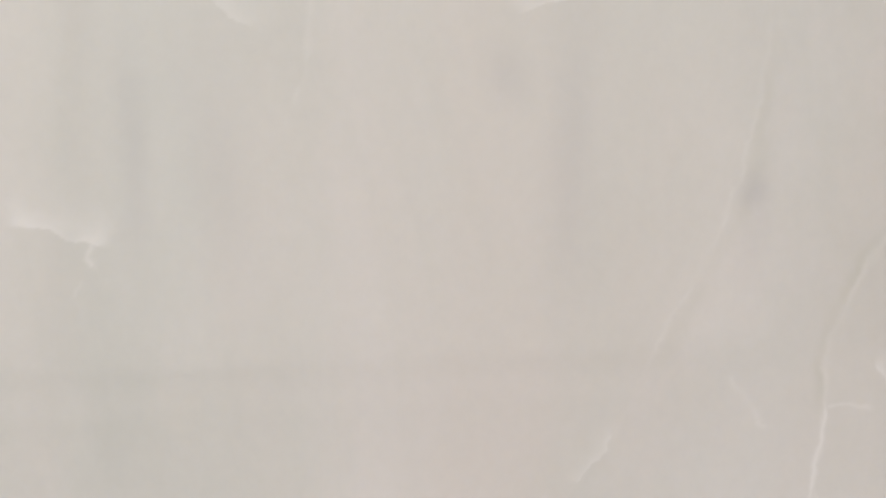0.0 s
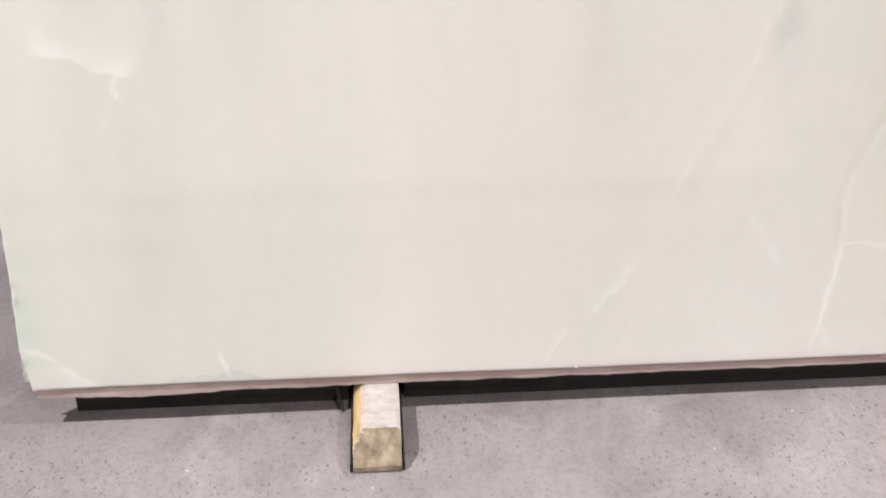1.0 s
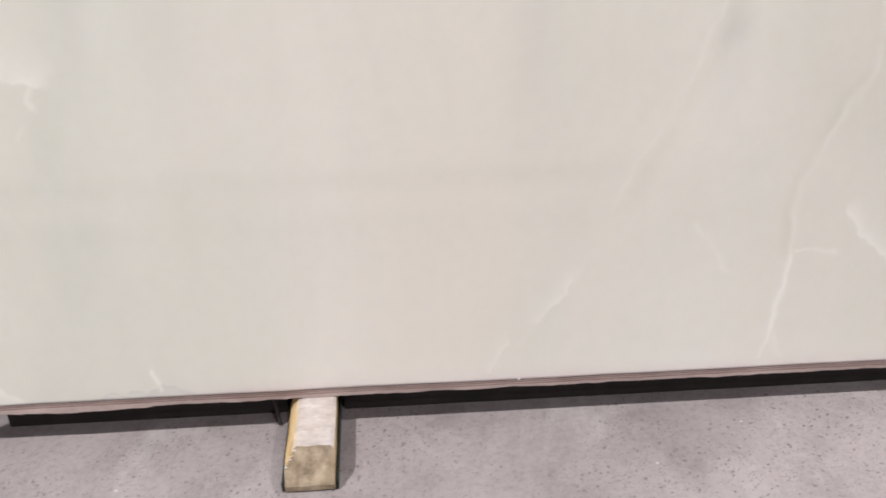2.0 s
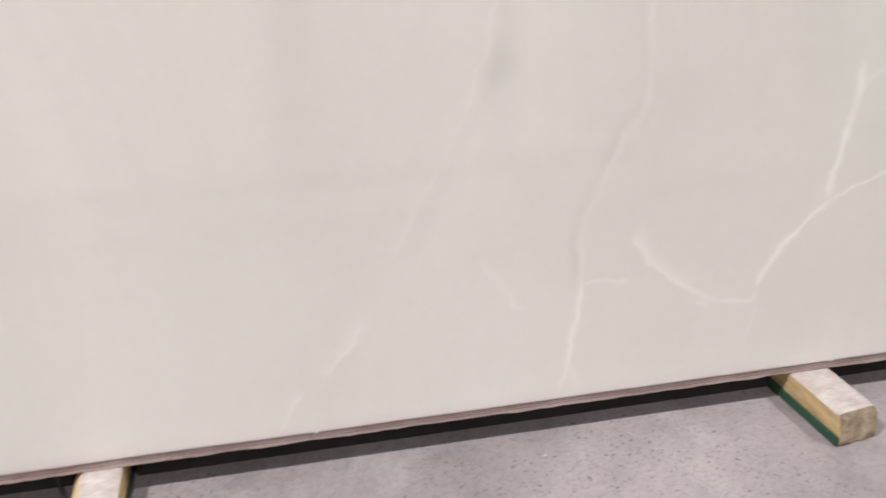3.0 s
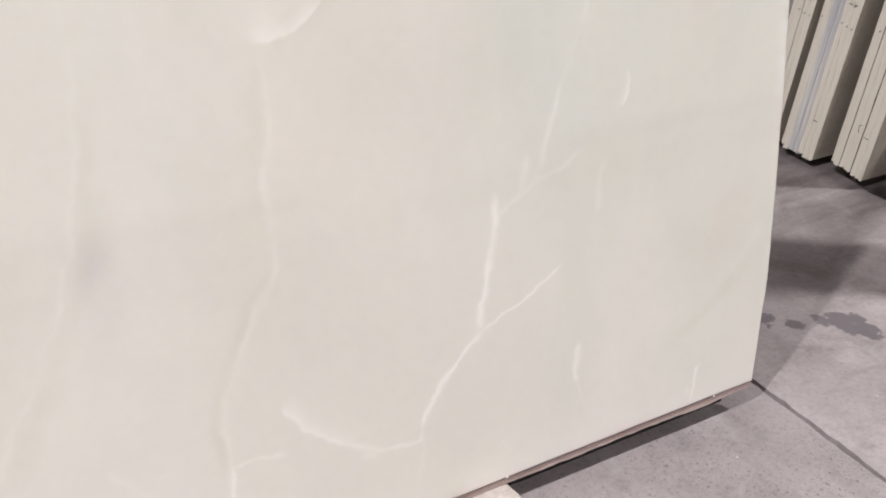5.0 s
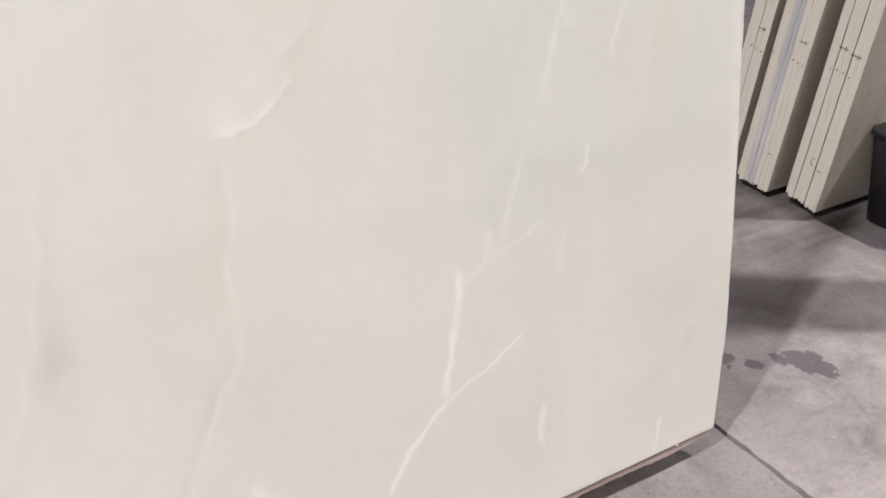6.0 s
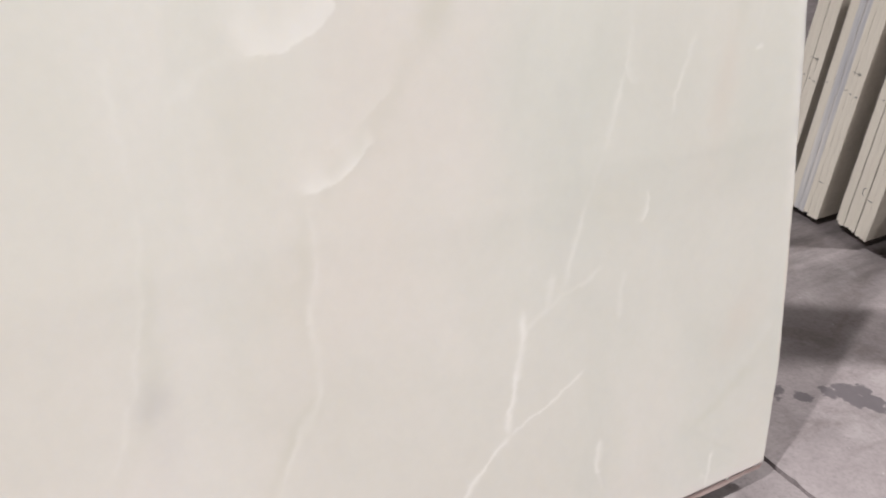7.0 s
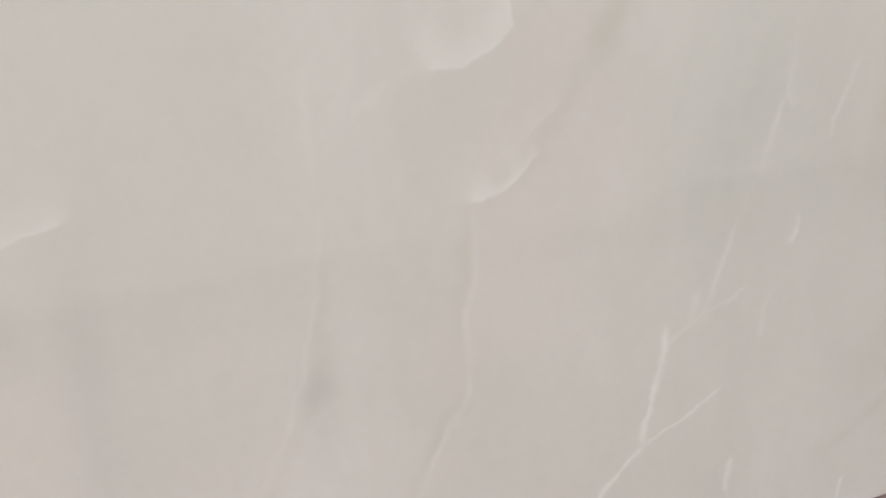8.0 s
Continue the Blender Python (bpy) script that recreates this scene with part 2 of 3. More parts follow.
def wave(x, y, cell, seed):
    """Smooth value noise in 0..1 over arrays."""
    u, v = np.asarray(x) / cell, np.asarray(y) / cell
    i, j = np.floor(u).astype(np.int64), np.floor(v).astype(np.int64)
    f, g = u - i, v - j
    f, g = f * f * (3 - 2 * f), g * g * (3 - 2 * g)

    def h(a, b):
        k = np.sin(a * 127.1 + b * 311.7 + seed * 74.7) * 43758.5453
        return k - np.floor(k)

    return (h(i, j) * (1 - f) + h(i + 1, j) * f) * (1 - g) + (h(i, j + 1) * (1 - f) + h(i + 1, j + 1) * f) * g


def fuzz(x, y, cell, seed):
    return wave(x, y, cell, seed) * 0.55 + wave(x, y, cell / 2.1, seed + 3) * 0.3 + wave(x, y, cell / 4.3, seed + 8) * 0.15 - 0.5

# ---- hall ----
def build_floor():
    """Concrete floor with a sawn joint across it, its edges crumbled."""
    cut, half, deep = 2.919, 0.0052, 0.022
    ys = np.r_[-14, -6, -2, np.arange(-1.0, 1.8, 0.012), 4, 8, 14]
    wob = fuzz(ys, ys * 0, 0.05, 5) * 0.005 + fuzz(ys, ys * 0, 0.026, 6) * 0.007
    wob2 = fuzz(ys, ys * 0, 0.05, 5) * 0.005 + fuzz(ys, ys * 0, 0.026, 9) * 0.009
    cols = [ys * 0 - 14, ys * 0 - 4, cut - half + wob - 0.002, cut - half + wob + 0.0015, cut + half + wob2 - 0.0015, cut + half + wob2 + 0.002, ys * 0 + 8, ys * 0 + 16]
    depth = [0, 0, 0, -deep, -deep, 0, 0, 0]
    verts = [(c[k], ys[k], d) for c, d in zip(cols, depth) for k in range(len(ys))]
    n = len(ys)
    faces = [(i * n + k, (i + 1) * n + k, (i + 1) * n + k + 1, i * n + k + 1) for i in range(len(cols) - 1) for k in range(n - 1)]
    slots = [1 if i == 3 else 0 for i in range(len(cols) - 1) for k in range(n - 1)]
    ob = mesh_object("floor", verts, faces, [CONCRETE, JOINT], slots)
    tagged(ob, "speckled grey concrete floor with a sawn joint and damp blots", "floor", kind="structure")


JOINT = speckled("joint_grit", (0.055, 0.048, 0.042), (0.02, 0.018, 0.016), 40, 0.9, relief=0.8)
build_floor()
for name, dims in (("wall_north", (-14, 16, 14, 14.2, 0, 9)), ("wall_south", (-14, 16, -14.2, -14, 0, 9)), ("wall_west", (-14.2, -14, -14.2, 14.2, 0, 9)), ("wall_east", (16, 16.2, -14.2, 14.2, 0, 9))):
    tagged(part(name, box(*dims), PLASTER), "plain grey painted hall wall", "wall", kind="structure")
tagged(part("ceiling", box(-14.2, 16.2, -14.2, 14.2, 9, 9.2), DECK), "grey steel deck hall ceiling", "ceiling", kind="structure")
# unseen column, added only to throw a shadow band across the floor
tagged(part("column", box(4.00, 4.20, -0.07, 0.13, 0, 9, 0.01), PLASTER), "unseen square grey column added to cast a shadow band", "column", kind="structure")


def build_lamp(x, y, z):
    lamp = empty("high_bay_lamp", pose(x, y, z))
    bm = bmesh.new()
    bmesh.ops.create_cone(bm, cap_ends=True, segments=24, radius1=0.22, radius2=0.12, depth=0.18, matrix=pose(0, 0, 0.11))
    part("housing", bm, ENAMEL, lamp)
    bm = bmesh.new()
    bmesh.ops.create_cone(bm, cap_ends=True, segments=8, radius1=0.008, radius2=0.008, depth=0.8, matrix=pose(0, 0, 0.6))
    part("hanger", bm, IRON_AND_SHADE, lamp)
    tagged(lamp, "white enamelled high bay lamp hanging from the ceiling", "lamp", "hall lamps")


for lx, ly, lz, watts in LAMPS:
    build_lamp(lx, ly, lz)

# ---- the onyx slab ----
LEAN, REST, LONG, TALL = 8.66, 0.068, 2.821, 1.5


def left_side(h):
    return -0.014 * np.clip(h / 0.1, 0, 1) + fuzz(h, h * 0, 0.12, 2) * 0.006 + fuzz(h, h * 0, 0.018, 4) * 0.003


def right_side(h):
    return LONG + 0.026 * np.clip(h / 0.3, 0, 1) - 0.012 * np.clip((h - 0.75) / 0.5, 0, 1) + fuzz(h, h * 0, 0.22, 12) * 0.005 + fuzz(h, h * 0, 0.03, 14) * 0.0022


def arris(s):
    return 0.0185 + fuzz(s, s * 0, 0.2, 21) * 0.003


class Stone:
    """The stone's figure on a grid: white veins, olive shades and dusky shades."""

    def __init__(self, s, h):
        self.s = s + fuzz(s, h, 0.05, 31) * 0.014 + fuzz(s, h, 0.016, 33) * 0.008
        self.h = h + fuzz(s, h, 0.05, 41) * 0.014 + fuzz(s, h, 0.016, 43) * 0.008
        self.white, self.olive, self.dusk, self.peach, self.mint, self.lilac = (np.zeros_like(s) for _ in range(6))

    def line(self, pts):
        """Distance to a broken line, its signed side (left positive) and the place along it in 0..1."""
        best, side, along = np.full_like(self.s, 9.0), np.zeros_like(self.s), np.zeros_like(self.s)
        p = np.array(pts, float)
        seg = np.hypot(*np.diff(p, axis=0).T)
        total, run = seg.sum(), 0.0
        for a, b, m in zip(p[:-1], p[1:], seg):
            d = (b - a) / m
            u, v = self.s - a[0], self.h - a[1]
            k = np.clip(u * d[0] + v * d[1], 0, m)
            dist = np.hypot(u - k * d[0], v - k * d[1])
            near = dist < best
            best, side = np.where(near, dist, best), np.where(near, d[0] * v - d[1] * u, side)
            along, run = np.where(near, (run + k) / total, along), run + m
        return best, side, along

    def vein(self, pts, width, amount, layer="white", halo=0.0, steady=0.25):
        d, _, k = self.line(pts)
        w = width * (0.5 + 0.9 * wave(self.s, self.h, 0.04, 51))
        patchy = np.clip(wave(self.s, self.h, 0.06, 53) * 2.2 - 0.55, 0, 1) * 0.7 + 0.3 * wave(self.s, self.h, 0.02, 55)
        a = amount * np.exp(-((d / w) ** 2)) * (steady + (1 - steady) * patchy)
        a = a + halo * np.exp(-((d / (5 * width)) ** 2))
        self.put(layer, a * np.clip(k / 0.12 + 0.35, 0, 1) * np.clip((1 - k) / 0.12 + 0.35, 0, 1))

    def flake(self, pts, fade, amount, left=True, layer="white", crisp=0.003):
        """A patch with one sharp rim along pts that fades away to its left or right."""
        d, side, k = self.line(pts)
        q = side if left else -side
        a = amount * np.exp(-np.maximum(q, 0) / fade) * np.clip(q / crisp + 0.5, 0, 1)
        off = np.maximum(d - np.abs(side), 0)
        self.put(layer, a * np.exp(-((off / (0.35 * fade + 0.004)) ** 2)) * (0.6 + 0.5 * wave(self.s, self.h, 0.03, 57)))

    def patch(self, s0, h0, rs, rh, amount, layer="dusk", turn=0.0):
        c, z = math.cos(turn), math.sin(turn)
        u, v = self.s - s0, self.h - h0
        a = ((u * c + v * z) / rs) ** 2 + ((v * c - u * z) / rh) ** 2
        self.put(layer, amount * np.exp(-a))

    def put(self, layer, a):
        if layer == "white":
            self.white = np.maximum(self.white, a)
        elif layer == "olive":
            self.olive = np.maximum(self.olive, a)
        elif layer == "lilac":
            self.lilac = np.maximum(self.lilac, a)
        elif layer == "mint":
            self.mint = np.maximum(self.mint, a)
        elif layer == "peach":
            self.peach = np.maximum(self.peach, a)
        else:
            self.dusk = np.maximum(self.dusk, a)


def figure(st):
    # long upright vein with a dusky smudge on it
    st.vein([(1.465, 1.3), (1.46, 0.94), (1.444, 0.857), (1.426, 0.779), (1.405, 0.705), (1.382, 0.65), (1.364, 0.595), (1.331, 0.537), (1.266, 0.431), (1.21, 0.32)], 0.006, 0.24, halo=0.02, steady=0.08)
    st.vein([(1.475, 0.94), (1.45, 0.82), (1.435, 0.72), (1.40, 0.62), (1.33, 0.50), (1.24, 0.34)], 0.022, 0.16, "olive")
    st.patch(1.43, 0.675, 0.030, 0.042, 0.27, "dusk", -0.2)
    st.patch(1.435, 0.60, 0.03, 0.09, 0.10, "dusk", -0.2)
    st.vein([(1.393, 0.69), (1.382, 0.655), (1.372, 0.61)], 0.006, 0.5)
    st.flake([(1.099, 0.142), (1.133, 0.178), (1.157, 0.219)], 0.016, 0.75)
    st.flake([(1.001, 0.036), (1.019, 0.073), (1.037, 0.095)], 0.014, 0.7)
    st.vein([(1.19, 0.27), (1.10, 0.14), (1.0, 0.035)], 0.01, 0.2)
    # second long vein
    st.vein([(1.725, 0.95), (1.731, 0.848), (1.706, 0.757), (1.71, 0.68), (1.702, 0.596), (1.671, 0.547), (1.632, 0.48), (1.598, 0.411), (1.579, 0.338), (1.584, 0.264)], 0.008, 0.42, halo=0.03)
    st.vein([(1.705, 0.60), (1.655, 0.54), (1.612, 0.47), (1.58, 0.40), (1.566, 0.33), (1.57, 0.26)], 0.018, 0.27, "olive")
    st.vein([(1.72, 0.95), (1.712, 0.86), (1.69, 0.76), (1.694, 0.68)], 0.02, 0.2, "olive")
    st.vein([(1.706, 0.777), (1.704, 0.732)], 0.008, 0.75)
    st.vein([(1.584, 0.27), (1.574, 0.203), (1.56, 0.135), (1.536, 0.024)], 0.006, 0.85, halo=0.05)
    st.vein([(1.585, 0.261), (1.626, 0.262), (1.675, 0.256)], 0.006, 0.5)
    st.flake([(1.604, 0.028), (1.58, 0.055), (1.562, 0.09)], 0.03, 0.5, left=True)
    st.patch(1.55, 0.018, 0.012, 0.006, 0.6, "olive")
    st.patch(1.608, 0.018, 0.014, 0.006, 0.6, "olive")
    # wing and band above it
    st.flake([(1.737, 0.964), (1.772, 0.969), (1.804, 0.987), (1.836, 1.016)], 0.028, 0.9)
    st.vein([(1.74, 0.93), (1.77, 0.985), (1.836, 1.03), (1.911, 1.12), (1.98, 1.225), (2.04, 1.34)], 0.024, 0.30, "olive")
    st.flake([(1.775, 1.03), (1.84, 1.065), (1.88, 1.10)], 0.018, 0.3)
    # large pale cloud with a crisp lower rim
    st.vein([(1.60, 1.187), (1.644, 1.20), (1.68, 1.19)], 0.012, 0.25)
    st.flake([(1.675, 1.19), (1.69, 1.186), (1.729, 1.19), (1.769, 1.206), (1.804, 1.242), (1.80, 1.30), (1.815, 1.40)], 0.06, 0.8)
    st.vein([(1.59, 1.187), (1.56, 1.15), (1.53, 1.13)], 0.008, 0.25)
    st.patch(1.64, 1.10, 0.05, 0.10, 0.12, "olive", -0.3)
    # ragged pale blots and the low link to the forked vein
    st.flake([(1.786, 0.231), (1.762, 0.248), (1.734, 0.268), (1.711, 0.29), (1.687, 0.33)], 0.016, 0.85, left=False)
    st.vein([(1.689, 0.331), (1.711, 0.298), (1.734, 0.278), (1.775, 0.245)], 0.006, 0.6)
    st.vein([(1.82, 0.194), (1.848, 0.187)], 0.006, 0.8)
    st.vein([(1.786, 0.233), (1.834, 0.207), (1.87, 0.191), (1.908, 0.179), (1.937, 0.183), (1.942, 0.21)], 0.0055, 0.7, halo=0.03, steady=0.35)
    st.vein([(1.944, 0.21), (1.939, 0.137), (1.923, 0.07)], 0.005, 0.3)
    # forked vein
    st.vein([(1.941, 0.211), (1.967, 0.252), (1.99, 0.292), (2.035, 0.331), (2.086, 0.372)], 0.0052, 1.0, halo=0.05, steady=0.75)
    st.vein([(2.086, 0.372), (2.085, 0.422), (2.095, 0.465), (2.109, 0.519), (2.126, 0.585), (2.124, 0.635)], 0.0065, 0.95, halo=0.05, steady=0.5)
    st.vein([(2.086, 0.375), (2.144, 0.398), (2.203, 0.425), (2.269, 0.465)], 0.004, 0.85, halo=0.02, steady=0.6)
    st.vein([(2.126, 0.592), (2.166, 0.622), (2.216, 0.651), (2.274, 0.662), (2.319, 0.688)], 0.006, 0.5)
    st.vein([(2.177, 0.63), (2.183, 0.66), (2.190, 0.69)], 0.006, 0.6)
    st.vein([(2.204, 0.645), (2.225, 0.675), (2.246, 0.742), (2.273, 0.817), (2.3, 0.879), (2.327, 0.93), (2.346, 1.013), (2.365, 1.069), (2.377, 1.134), (2.385, 1.25)], 0.006, 0.42, halo=0.02, steady=0.06)
    st.vein([(2.20, 0.70), (2.235, 0.80), (2.262, 0.87), (2.25, 0.96), (2.23, 1.08)], 0.02, 0.06, "dusk")
    st.patch(2.62, 1.0, 0.03, 0.11, 0.25, "peach", -0.15)
    st.patch(2.70, 0.45, 0.05, 0.10, 0.2, "peach", -0.6)
    st.patch(2.66, 1.17, 0.02, 0.05, 0.2, "olive", 0.0)
    st.flake([(2.375, 1.05), (2.362, 1.075), (2.372, 1.12)], 0.012, 0.5, left=False)
    # single flecks
    st.vein([(2.535, 1.12), (2.525, 1.083), (2.51, 1.042), (2.49, 1.007), (2.485, 0.96)], 0.005, 0.5)
    st.flake([(2.418, 0.762), (2.429, 0.782), (2.433, 0.812)], 0.006, 0.95)
    st.vein([(2.371, 0.661), (2.362, 0.613), (2.363, 0.561)], 0.005, 0.4)
    st.vein([(2.31, 0.276), (2.298, 0.222), (2.304, 0.195)], 0.008, 0.8)
    st.vein([(2.299, 0.21), (2.316, 0.147)], 0.006, 0.3)
    st.vein([(2.645, 0.120), (2.632, 0.067), (2.620, 0.022)], 0.008, 1.0, steady=0.6)
    st.flake([(2.66, 0.03), (2.632, 0.04), (2.62, 0.06)], 0.02, 0.5)
    st.vein([(2.123, 0.114), (2.147, 0.063), (2.161, 0.022)], 0.006, 0.35)
    st.vein([(1.386, 0.328), (1.428, 0.277), (1.456, 0.226)], 0.010, 0.26)
    st.vein([(1.44, 0.24), (1.462, 0.222)], 0.008, 0.4)
    st.vein([(2.70, 1.065), (2.715, 1.07)], 0.004, 0.7)
    st.vein([(2.80, 0.36), (2.686, 0.276), (2.568, 0.21)], 0.022, 0.22, "olive")
    st.vein([(2.81, 0.42), (2.72, 0.34)], 0.018, 0.2)
    # pale notch near the far end, its curl, and streaks above
    st.flake([(0.105, 0.645), (0.152, 0.637), (0.18, 0.622), (0.222, 0.612)], 0.035, 0.85)
    st.vein([(0.222, 0.612), (0.211, 0.585), (0.223, 0.572)], 0.008, 0.8)
    st.vein([(0.195, 0.55), (0.185, 0.52)], 0.006, 0.35)
    st.flake([(0.498, 0.994), (0.469, 1.008), (0.43, 1.06)], 0.05, 0.4, left=False)
    st.vein([(0.62, 1.05), (0.61, 0.93), (0.585, 0.85)], 0.006, 0.25)
    st.flake([(1.012, 1.018), (1.053, 1.03), (1.09, 1.038)], 0.03, 0.6)
    st.patch(1.085, 0.75, 0.045, 0.26, 0.15, "dusk", -0.06)
    st.patch(0.97, 0.90, 0.035, 0.06, 0.14, "dusk", 0.3)
    st.patch(0.30, 0.78, 0.03, 0.2, 0.16, "dusk", 0.0)
    st.patch(0.44, 0.75, 0.06, 0.2, 0.10, "dusk", 0.1)
    # lower far corner: green-tinged rim, curved crack, chipped foot
    st.vein([(-0.012, 0.106), (0.027, 0.093), (0.06, 0.069), (0.093, 0.04), (0.125, 0.018)], 0.004, 0.75)
    st.flake([(0.13, 0.016), (0.10, 0.036), (0.075, 0.06)], 0.022, 0.85, left=True)
    for hh, rr, aa in ((0.27, 0.03, 0.25), (0.19, 0.04, 0.45), (0.14, 0.04, 0.5), (0.075, 0.015, 0.5)):
        st.patch(-0.006, hh, 0.034, rr, aa, "mint")
    for hh in (0.235, 0.20, 0.072):
        st.patch(-0.010, hh, 0.006, 0.010, 0.5, "dusk")
    st.vein([(0.356, 0.08), (0.362, 0.057), (0.37, 0.03)], 0.0045, 0.85)
    st.flake([(0.258, 0.022), (0.283, 0.036), (0.298, 0.029), (0.318, 0.040), (0.338, 0.030)], 0.03, 0.34, left=False, layer="dusk", crisp=0.002)
    st.flake([(0.345, 0.028), (0.372, 0.047), (0.398, 0.042), (0.425, 0.031), (0.45, 0.020)], 0.03, 0.30, left=False, layer="dusk", crisp=0.002)
    st.vein([(0.268, 0.026), (0.30, 0.028), (0.345, 0.027)], 0.003, 0.5)
    # bright glow along the foot, painted in as whiter stone
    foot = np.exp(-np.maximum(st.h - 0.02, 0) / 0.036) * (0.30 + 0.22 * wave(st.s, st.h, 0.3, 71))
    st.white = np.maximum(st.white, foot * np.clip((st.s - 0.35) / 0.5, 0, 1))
    # pinker and darker towards the raw edge
    pink_band = np.exp(-np.maximum(st.h - 0.018, 0) / 0.011) * (0.42 + 0.5 * wave(st.s, st.h * 0, 0.22, 73))
    st.put("lilac", pink_band * np.clip((st.s - 0.25) / 0.3, 0.25, 1))
    for ss in (1.552, 1.612):
        st.patch(ss, 0.0195, 0.015, 0.005, 0.5, "olive")
    for hh, rr, aa in ((1.10, 0.05, 0.4), (0.985, 0.05, 0.45), (0.88, 0.018, 0.4), (0.80, 0.012, 0.3)):
        st.patch(2.842, hh, 0.012, rr, aa, "dusk")
    # clouded resin along the near end
    st.vein([(2.835, 0.72), (2.845, 0.9), (2.83, 1.1), (2.83, 1.3)], 0.02, 0.55)
    st.vein([(2.845, 0.30), (2.85, 0.55)], 0.010, 0.4)
    st.vein([(2.824, 0.03), (2.845, 0.2), (2.849, 0.75)], 0.006, 0.55, "peach", steady=0.7)


def build_slab():
    slab = empty("onyx_slab", pose(0, 0, REST, -LEAN))
    tagged(slab, "polished white onyx slab with pale veins leaning on timber blocks", "stone slab")
    nu, nv, thick = 860, 450, 0.02
    u, v = np.linspace(0, 1, nu), np.linspace(0, 1, nv)
    U, V = np.meshgrid(u, v)
    low = arris(U * LONG)
    Hh = low + (TALL - low) * V
    S = left_side(Hh) * (1 - U) + right_side(Hh) * U
    st = Stone(S, Hh)
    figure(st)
    # the polished face rolls back a little at its rim
    rim = np.minimum(np.minimum(U, 1 - U) * LONG, V * TALL)
    Y = 0.0015 * np.clip(1 - rim / 0.004, 0, 1)
    front = np.stack([S, Y, Hh], -1).reshape(-1, 3)
    idx = np.arange(nu * nv).reshape(nv, nu)
    quads = np.stack([idx[:-1, :-1], idx[:-1, 1:], idx[1:, 1:], idx[1:, :-1]], -1).reshape(-1, 4)
    loop = np.r_[idx[0, :], idx[1:, -1], idx[-1, -2::-1], idx[-2:0:-1, 0]]
    rear = front[loop] * (1, 0, 1) + (0, thick, 0)
    base = len(front)
    k = len(loop)
    faces = quads.tolist() + [(int(loop[i]), base + i, base + (i + 1) % k, int(loop[(i + 1) % k])) for i in range(k)]
    faces.append(tuple(range(base + k - 1, base - 1, -1)))
    body = mesh_object("body", np.r_[front, rear], faces, [ONYX], parent=slab)
    att = body.data.attributes.new("stone", "FLOAT_COLOR", "POINT")
    rgba = np.zeros((base + k, 4), np.float32)
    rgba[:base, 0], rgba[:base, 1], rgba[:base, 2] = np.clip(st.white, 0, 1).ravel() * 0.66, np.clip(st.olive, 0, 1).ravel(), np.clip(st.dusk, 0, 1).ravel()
    rgba[base:, 0], rgba[:base, 3] = 0.3, np.clip(st.peach, 0, 1).ravel()
    att.data.foreach_set("color", rgba.ravel())
    tint = np.zeros(base + k, np.float32)
    tint[:base] = np.clip(st.mint, 0, 1).ravel()
    body.data.attributes.new("mint", "FLOAT", "POINT").data.foreach_set("value", tint)
    tint[:base] = np.clip(st.lilac, 0, 1).ravel()
    body.data.attributes.new("lilac", "FLOAT", "POINT").data.foreach_set("value", tint)
    # raw sawn foot below the polish: bands that step back, with a broken lower rim
    s = np.arange(0.004, LONG - 0.002, 0.004)
    top = arris(s)
    rough = fuzz(s, s * 0, 0.05, 61) * 0.005 + fuzz(s, s * 0, 0.017, 63) * 0.002
    sag = -0.006 * np.exp(-(((s - 0.2) / 0.13) ** 2)) - 0.004 * np.exp(-(((s - 2.66) / 0.08) ** 2))
    hs = [top, top - 0.0030, top - 0.0050, top - 0.0085, top - 0.0105 + rough * 0.4, rough + sag + 0.001, rough + sag + 0.002]
    ys = [0.0, 0.0010, 0.0020, 0.0028, 0.0036, 0.0048, 0.019]
    verts = [(s[i], y + 0.0001 * math.sin(i * 1.7), h[i]) for h, y in zip(hs, ys) for i in range(len(s))]
    m = len(s)
    faces = [(r * m + i, (r + 1) * m + i, (r + 1) * m + i + 1, r * m + i + 1) for r in range(len(hs) - 1) for i in range(m - 1)]
    slots = [(0, 1, 0, 1, 2, 0)[r] for r in range(len(hs) - 1) for i in range(m - 1)]
    raw = mesh_object("raw_edge", verts, faces, [RAW_PALE, RAW_DARK, RAW_PALE], slots, slab)
    tagged(raw, "pinkish brown raw sawn lower edge")
    # broken chips hanging at the foot
    rnd = random.Random(4)
    for cs in (0.30, 0.385, 0.43, 0.17, 2.60, 2.655):
        bm = bmesh.new()
        bmesh.ops.create_icosphere(bm, subdivisions=2, radius=1)
        w, t = rnd.uniform(0.008, 0.017), rnd.uniform(0.002, 0.0045)
        for q in bm.verts:
            q.co = Vector((q.co.x * w, q.co.y * 0.004 + 0.0085, q.co.z * t)) * (1 + 0.35 * noise.noise(q.co * 2.2 + Vector((cs * 40, 0, 0))))
            q.co += Vector((cs, 0, 0.008 if cs < 1 else 0.005))
        part("edge_chip", bm, CHIP, slab)
    for cs, ch in ((1.057, 0.019), (2.128, 0.020), (2.70, 0.018)):
        bm = bmesh.new()
        bmesh.ops.create_icosphere(bm, subdivisions=1, radius=0.0032, matrix=pose(cs, 0.001, ch))
        part("edge_chip", bm, FIBRE, slab, "bright chip on the lower edge")
    # backing mesh fraying past the far edge
    bm = bmesh.new()
    for i in range(22):
        h = 0.03 + i * 0.0032
        box(-0.020 - 0.004 * rnd.random(), 0.0, 0.018, 0.0188, h, h + 0.0011, bm=bm)
